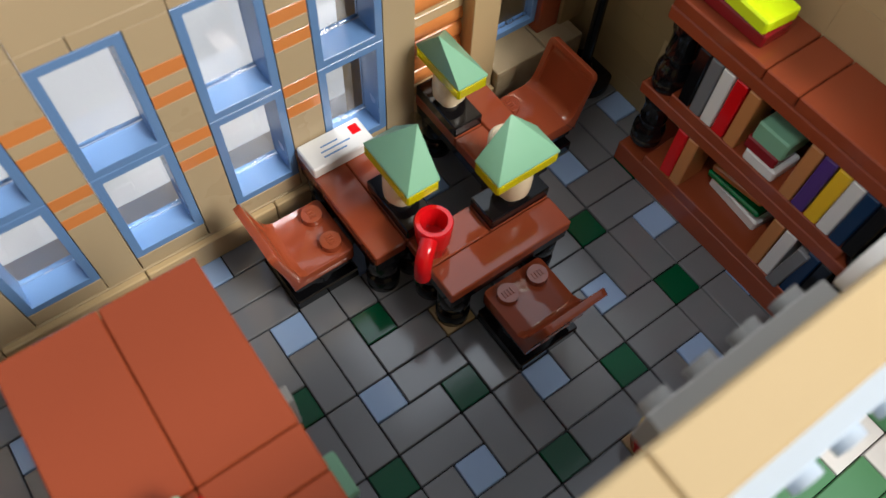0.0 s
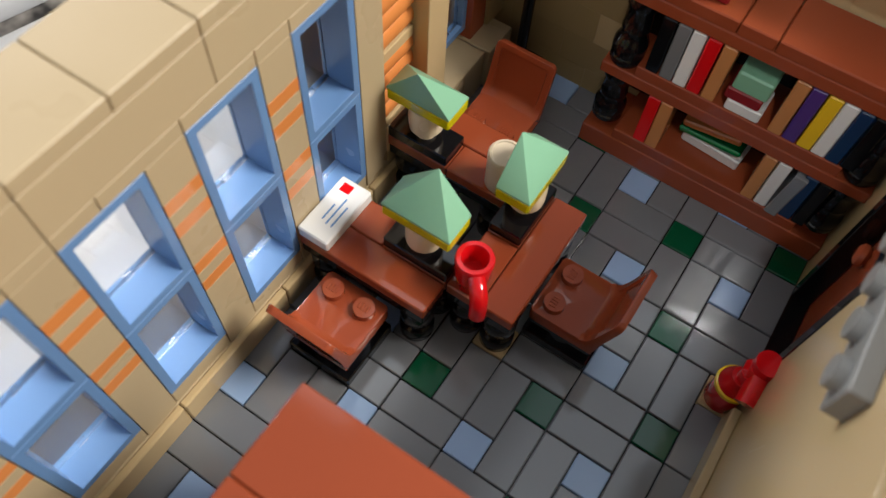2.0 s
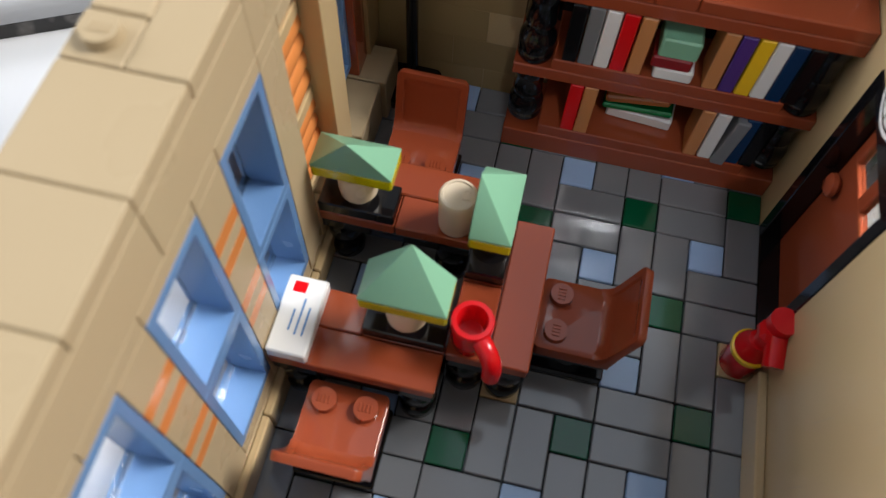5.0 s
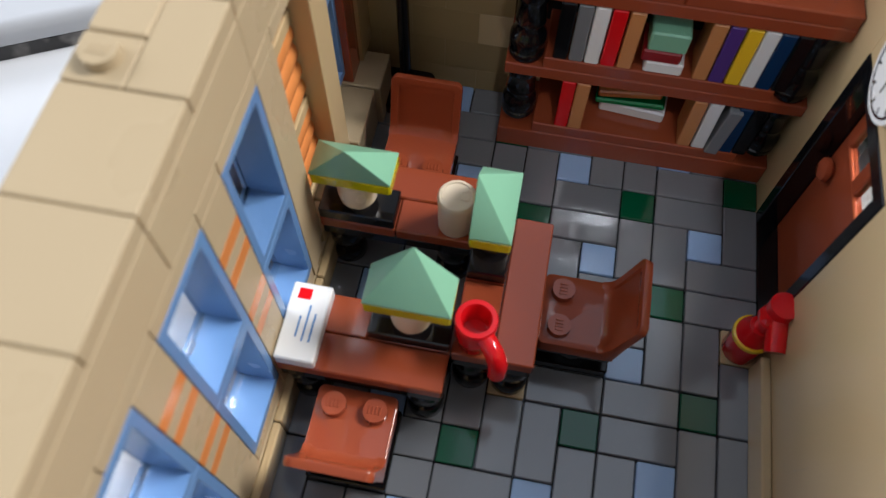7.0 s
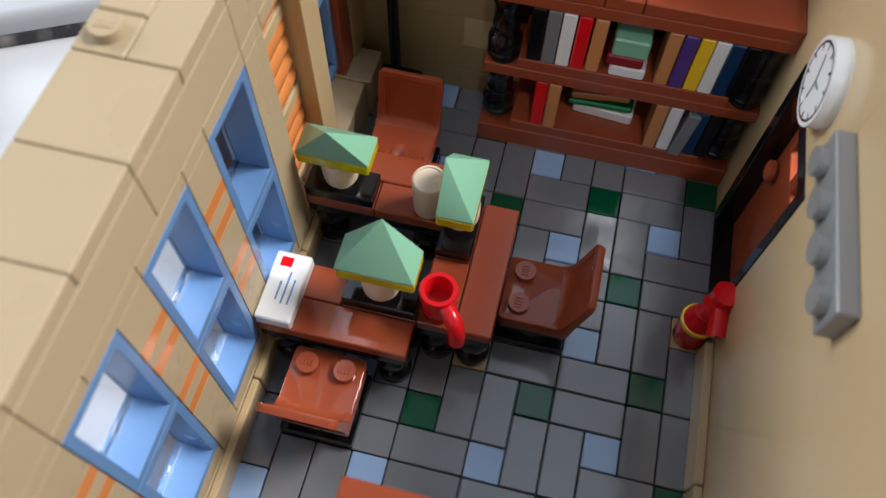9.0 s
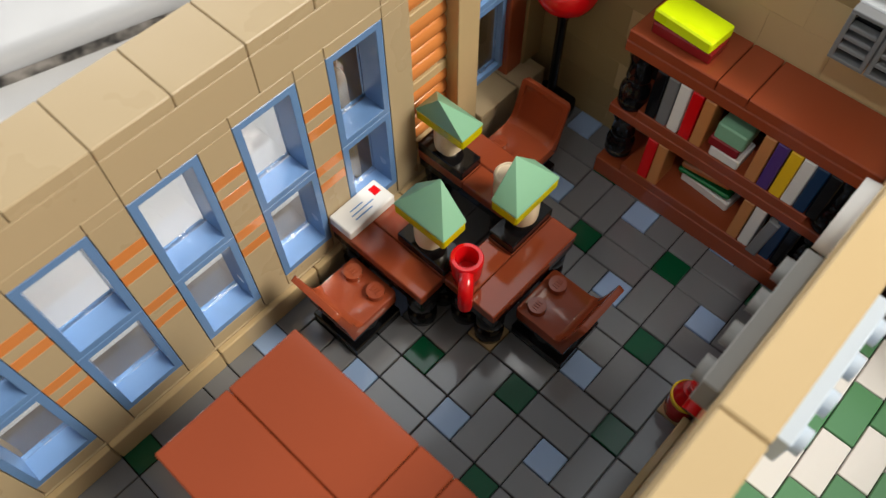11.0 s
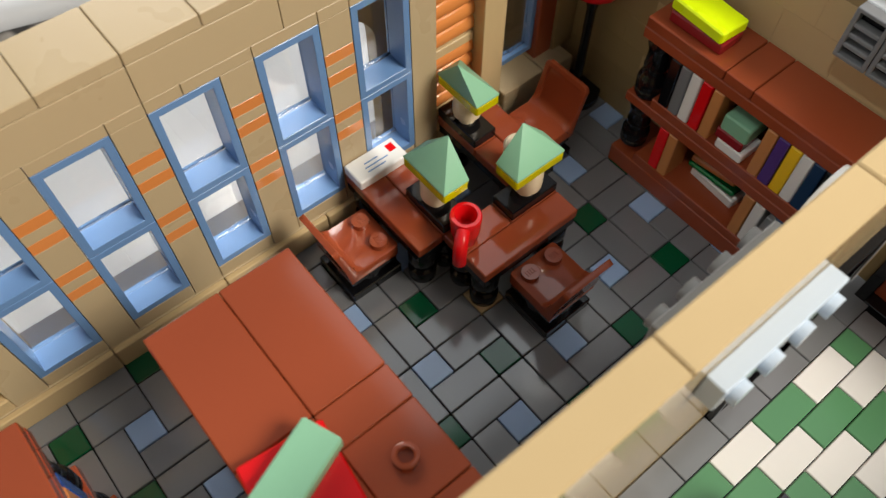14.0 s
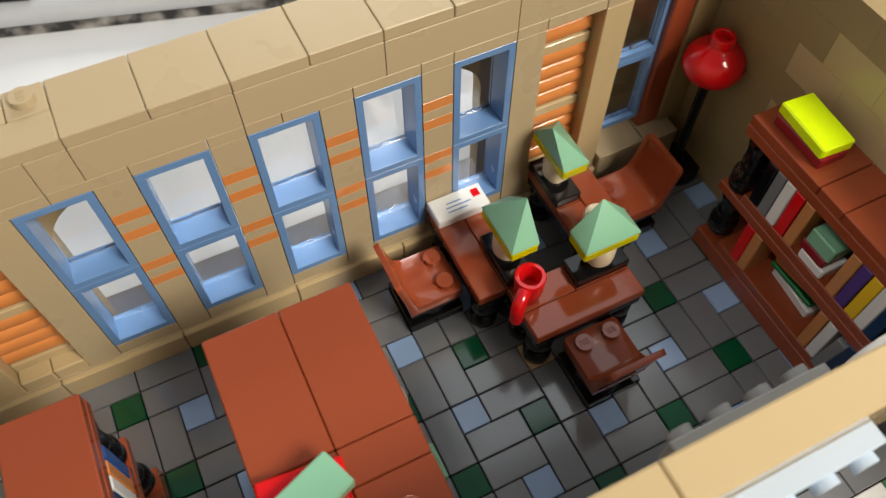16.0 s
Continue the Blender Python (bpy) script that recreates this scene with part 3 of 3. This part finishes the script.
def book(x, y, z, material, label, height=1.96, thick=0.4, depth=1.0, lean=0.0):
    """An upright book made of a tile on edge; x is its left side."""
    b = thing("book", label, "book", x, y, z, group="books on the shelves")
    bm = box(B(), 0.012, 0, 0, thick - 0.012, depth, height, 0.035)
    if lean:
        bmesh.ops.rotate(bm, cent=(0, 0, 0), matrix=Matrix.Rotation(radians(lean), 3, "Y"), verts=bm.verts)
    part("cover", bm, material, b)
    return b


# the black one at 5.2 is the column's shade, built as a book
for x, m, colour in ((5.2, BLACK, "black"), (5.62, GREY, "dark grey"), (6.03, WHITE, "white"), (6.45, RED, "red"), (6.88, NOUGAT, "light brown"), (8.84, NOUGAT, "light brown"), (9.25, PURPLE, "purple"), (9.67, YELLOW, "yellow"), (10.07, WHITE, "white"), (10.46, NAVY, "dark blue"), (10.86, BLACK, "black")):
    book(x, 10.02, 4.0, m, colour + " book standing upright on the upper shelf")
for x, m, colour in ((5.62, RED, "red"), (6.02, NOUGAT, "light brown"), (9.2, NOUGAT, "light brown"), (9.62, WHITE, "white"), (10.4, NAVY, "dark blue"), (10.8, BLACK, "black")):
    book(x, 10.02, 1.2, m, colour + " book standing upright on the lower shelf")


def flat_book(x, y, z, turn, w, d, h, material, label, tilt=0.0):
    b = thing("book", label, "book", x, y, z, turn, "books lying flat")
    bm = box(B(), -w / 2, -d / 2, 0, w / 2, d / 2, h, 0.05)
    if tilt:
        bmesh.ops.rotate(bm, cent=(-w / 2, 0, 0), matrix=Matrix.Rotation(radians(tilt), 3, "Y"), verts=bm.verts)
    part("cover", bm, material, b)
    return b


flat_book(8.07, 10.53, 4.0, 0, 1.0, 1.0, 0.4, WHITE, "white book lying at the bottom of a stack")
flat_book(7.93, 10.52, 4.4, 0, 1.0, 1.0, 0.4, DARKRED, "dark red book in a lying stack")
flat_book(8.0, 10.52, 4.8, 0, 0.98, 1.0, 0.62, SAND, "sand green book on top of a stack")
flat_book(7.85, 11.28, 1.2, -5, 1.9, 1.0, 0.4, WHITE, "white book lying on the lower shelf")
flat_book(7.72, 11.22, 1.6, -3, 1.98, 1.0, 0.2, LEAFDEEP, "green book lying on another", -6)
flat_book(7.66, 11.29, 1.85, 0, 1.8, 1.0, 0.25, ORANGE, "orange book lying on top", -8)
flat_book(5.5, 10.8, 6.8, 0, 1.98, 0.98, 0.4, DARKRED, "dark red book lying on the bookcase")
flat_book(5.46, 10.85, 7.2, -4, 1.98, 1.1, 0.4, LIME, "bright lime book lying on a red one")
flat_book(9.16, -6.03, 6.8, -7, 2.0, 2.0, 0.4, RED, "red book lying on the bookcase top")
flat_book(8.98, -5.97, 7.2, 21.5, 1.0, 1.98, 0.4, SAND, "sand green book lying askew on a red one")
flat_book(8.7, -3.15, 4.4, 0, 1.0, 1.0, 0.4, SAND, "sand green book jutting out of a shelf")
book(6.75, -3.8, 4.0, LIGHTGREY, "light grey book standing on a shelf", 1.5)
for k, (m, colour) in enumerate(((ROYAL, "dark blue"), (ORANGE, "orange"), (WHITE, "white"), (NAVY, "dark blue"), (RED, "red"))):
    book(5.02 + 0.41 * k, -11.02, 4.0, m, colour + " book standing upright near the wall", 1.8)
book(10.0, 9.9, 1.2, GREY, "dark grey book leaning out of the lower shelf", 1.9, 0.4, 1.0, 5)

# ---- door in the partition ----
door = thing("door_1", "reddish brown door in a black frame with two small panes", "door", 12, 7, -0.4, kind="structure")
bm = B()
for a, c in ((-2.0, -1.6), (1.6, 2.0)):
    box(bm, -0.03, a, 0, 1.24, c, 7.2, 0.03)
box(bm, -0.03, -1.62, 6.8, 1.24, 1.62, 7.2, 0.03)
box(bm, -0.03, -1.62, 0.0, 1.24, 1.62, 0.45, 0.03)
part("door_frame", bm, BLACK, door, "black door frame")
bm = B()
box(bm, 0.54, -1.58, 0.46, 0.8, 1.58, 4.9, 0.03)
box(bm, 0.54, -1.58, 6.4, 0.8, 1.58, 6.78, 0.03)
for a, c in ((-1.58, -1.2), (-0.2, 0.2), (1.2, 1.58)):
    box(bm, 0.54, a, 4.88, 0.8, c, 6.42, 0.03)
leaf = part("door_leaf", bm, BROWN, door)
for a in (-1.2, 0.2):
    p = block("pane", 0.64, a, 4.9, 0.7, a + 1.0, 6.4, GLASS, leaf, "clear pane", 0)
    p.visible_shadow = False
part("knob", lathe(B(), 0, 0, ((0, -0.3), (0.18, -0.3), (0.3, -0.22), (0.32, -0.1), (0.24, 0.0), (0.14, 0.05), (0.14, 0.2), (0, 0.2))), BROWN, leaf, "round brown knob").matrix_basis = pose(0.52 * U, 1.15 * U, 3.97 * U, 0, 90, 0)

# ---- on the partition wall ----
for y, z0, z1 in ((1.96, 3.4, 4.4), (0.82, 2.2, 3.0)):
    bm = box(B(), 11.997, y - 0.008, z0, 12.002, y + 0.008, z1, 0)
    bmesh.ops.rotate(bm, cent=(12, y, z0), matrix=Matrix.Rotation(radians(8), 3, "X"), verts=bm.verts)
    part("scuff_mark", bm, DARKTAN, wall_east, "thin brown scuff")
clock = thing("wall_clock", "round white wall clock with black ring and pointers", "clock", 12.04, 7.1, 8.15)
turn_wall = Matrix.Rotation(radians(-90), 4, "Y")
part("case", cyl(B(), 0, 0, 0.0, 0.4, 1.0, 0.98, 40, turn_wall), WHITE, clock)
bm = B()
for k in range(40):
    a, b = 2 * math.pi * k / 40, 2 * math.pi * (k + 1) / 40
    bm.faces.new([bm.verts.new((-0.404, r * math.cos(w), r * math.sin(w))) for r, w in ((0.82, a), (0.88, a), (0.88, b), (0.82, b))])
part("ring", bm, BLACK, clock, "thin black ring")
for k in range(12):
    w = 2 * math.pi * k / 12
    bm = box(B(), -0.405, -0.025, 0.68, -0.4, 0.025, 0.82, 0)
    bmesh.ops.rotate(bm, cent=(0, 0, 0), matrix=Matrix.Rotation(w, 3, "X"), verts=bm.verts)
    part("hour_mark", bm, BLACK, clock)
for w, length in ((-30, 0.6), (178, 0.5), (75, 0.32)):
    bm = box(B(), -0.408, -0.025, 0.0, -0.404, 0.025, length, 0)
    bmesh.ops.rotate(bm, cent=(0, 0, 0), matrix=Matrix.Rotation(radians(w), 3, "X"), verts=bm.verts)
    part("pointer", bm, BLACK, clock)


def side_strip(x, sign, z, thick, material, label):
    """A strip fixed to the wall with its four studs facing sideways."""
    s = thing("stud_strip", label, "wall bracket", x, 3, z)
    part("strip", box(B(), min(0, sign * thick), -1.98, 0, max(0, sign * thick), 1.98, 0.98, 0.03), material, s)
    for y in (-1.5, -0.5, 0.5, 1.5):
        part("stud", cyl(B(), 0, 0, 0, 0.22, 0.3, m=Matrix.Translation((sign * thick, y, 0.5)) @ Matrix.Rotation(radians(90 * sign), 4, "Y")), material, s)
    return s


side_strip(12.0, -1, 8.2, 0.4, LIGHTGREY, "light grey strip with four studs on the partition wall")
side_strip(13.0, 1, 8.2, 0.5, STRIP, "pale bluish strip with four studs on the partition")

ext = thing("fire_extinguisher", "red fire extinguisher with a yellow ring on the floor", "extinguisher", 11.5, 4.5, 0)
part("bottle", lathe(B(), 0, 0, ((0, 0), (0.45, 0), (0.48, 0.06), (0.48, 1.0), (0.46, 1.2), (0.4, 1.38), (0.3, 1.5), (0.28, 1.65), (0, 1.65))), RED, ext)
part("ring", lathe(B(), 0, 0, ((0.47, 0.98), (0.52, 1.0), (0.53, 1.07), (0.52, 1.14), (0.46, 1.16))), YELLOW, ext, "yellow ring")
bm = cyl(B(), 0.05, 0.0, 1.45, 2.0, 0.22)
box(bm, -0.16, -0.16, 1.72, 0.5, 0.4, 2.14, 0.12)
cyl(bm, 0, 0, 0, 0.95, 0.27, m=Matrix.Translation((0.3, 0.2, 2.0)) @ Matrix.Rotation(radians(108), 4, "X"))
cyl(bm, 0.3, 0.26, 2.1, 2.45, 0.36)
part("valve", bm, RED, ext, "red tap valve")

vent = thing("wall_vent", "dark grey slatted vent with pale grey housing on the wall", "vent", 10.0, 12, 8.25)
block("housing", -0.99, -0.42, 0.05, 0.99, 0, 1.6, PALEGREY, vent, "pale grey housing")
for a in (-0.985, 0.015):
    bm = box(B(), a, -0.8, 0.0, a + 0.97, -0.425, 0.12, 0.02)
    box(bm, a, -0.8, 1.46, a + 0.97, -0.425, 1.58, 0.02)
    box(bm, a, -0.8, 0.1, a + 0.13, -0.425, 1.48, 0.02)
    box(bm, a + 0.84, -0.8, 0.1, a + 0.97, -0.425, 1.48, 0.02)
    grille = part("grille_frame", bm, GREY, vent, "dark grey grille frame")
    for k in range(3):
        block("slat", a + 0.12, -0.79, 0.36 + 0.32 * k, a + 0.85, -0.5, 0.5 + 0.32 * k, GREY, grille, bevel=0.03)
    block("grille_back", a + 0.1, -0.5, 0.1, a + 0.87, -0.43, 1.48, BLACK, vent, bevel=0)

lamp = thing("floor_lamp", "floor lamp with red round shade on a thin black pole", "lamp", 0.9, 11.3, 0)
part("foot", lathe(B(), 0, 0, ((0, 0), (0.95, 0), (0.98, 0.05), (0.98, 0.35), (0.4, 0.4), (0.2, 0.8), (0, 0.8))), BLACK, lamp)
part("pole", lathe(B(), 0, 0, ((0, 0.6), (0.2, 0.6), (0.18, 1.0), (0.18, 4.3), (0.26, 4.6), (0.38, 4.98), (0, 4.98))), BLACK, lamp)
part("shade", lathe(B(), 0, 0, ((0, 4.95), (0.4, 4.95), (0.72, 5.06), (0.94, 5.26), (1.04, 5.5), (1.05, 5.7), (0.97, 5.95), (0.8, 6.17), (0.58, 6.33), (0.42, 6.42), (0.4, 6.46), (0.4, 6.74), (0.37, 6.8), (0.28, 6.8), (0.25, 6.76), (0.24, 6.5), (0, 6.5))), RED, lamp, "glossy red bulb-shaped shade")

# ---- hall beyond the partition ----
wall_hall = thing("wall_hall", "dark tan end wall of the hall", "wall", kind="structure")
block("panel", 13.01, 13.0, -0.4, 24, 14, 7.2, DARKTAN, wall_hall)
wall_south = thing("wall_south", "plain tan end wall that closes the building", "wall", kind="structure")
block("panel", -1.0, -18.0, -0.4, 13.0, -17.02, 8.8, TAN, wall_south)
block("panel", 13.02, -18.0, -0.4, 24.0, -17.02, 7.2, DARKTAN, wall_south)
wall_outer = thing("wall_outer", "plain dark tan outer wall of the hall", "wall", kind="structure")
block("panel", 23.02, -17.0, -0.4, 24.0, 12.98, 7.2, DARKTAN, wall_outer)
door_2 = thing("door_2", "dark reddish brown door in a black frame in the hall", "door", 15.4, 12.9, -0.4, kind="structure")
bm = B()
for a, c in ((-2.0, -1.6), (1.6, 2.0)):
    box(bm, a, -0.7, 0, c, 0.1, 7.2, 0.03)
box(bm, -1.62, -0.7, 6.8, 1.62, 0.1, 7.2, 0.03)
box(bm, -1.62, -0.7, 0, 1.62, 0.1, 0.45, 0.03)
part("door_frame", bm, BLACK, door_2, "black door frame")
leaf_2 = part("door_leaf", box(B(), -1.6, -0.2, 0.46, 1.6, 0.0, 6.8, 0.03), BROWN, door_2)
part("knob", lathe(B(), 0, 0, ((0, 0), (0.15, 0), (0.15, 0.2), (0.28, 0.25), (0.3, 0.4), (0.2, 0.5), (0, 0.5))), RED, leaf_2, "round red knob").matrix_basis = pose(0, -0.2 * U, 4.4 * U, 90)
bin_ = thing("bin", "dark slate bin standing on the hall floor", "bin", 16.4, 3.45, 0)
part("body", box(B(), -0.5, -0.5, 0, 0.5, 0.5, 1.9, 0.05), SLATE, bin_)
part("lid", box(B(), -0.55, -0.55, 1.9, 0.55, 0.55, 2.05, 0.05), SLATE, bin_, "flat dark lid")
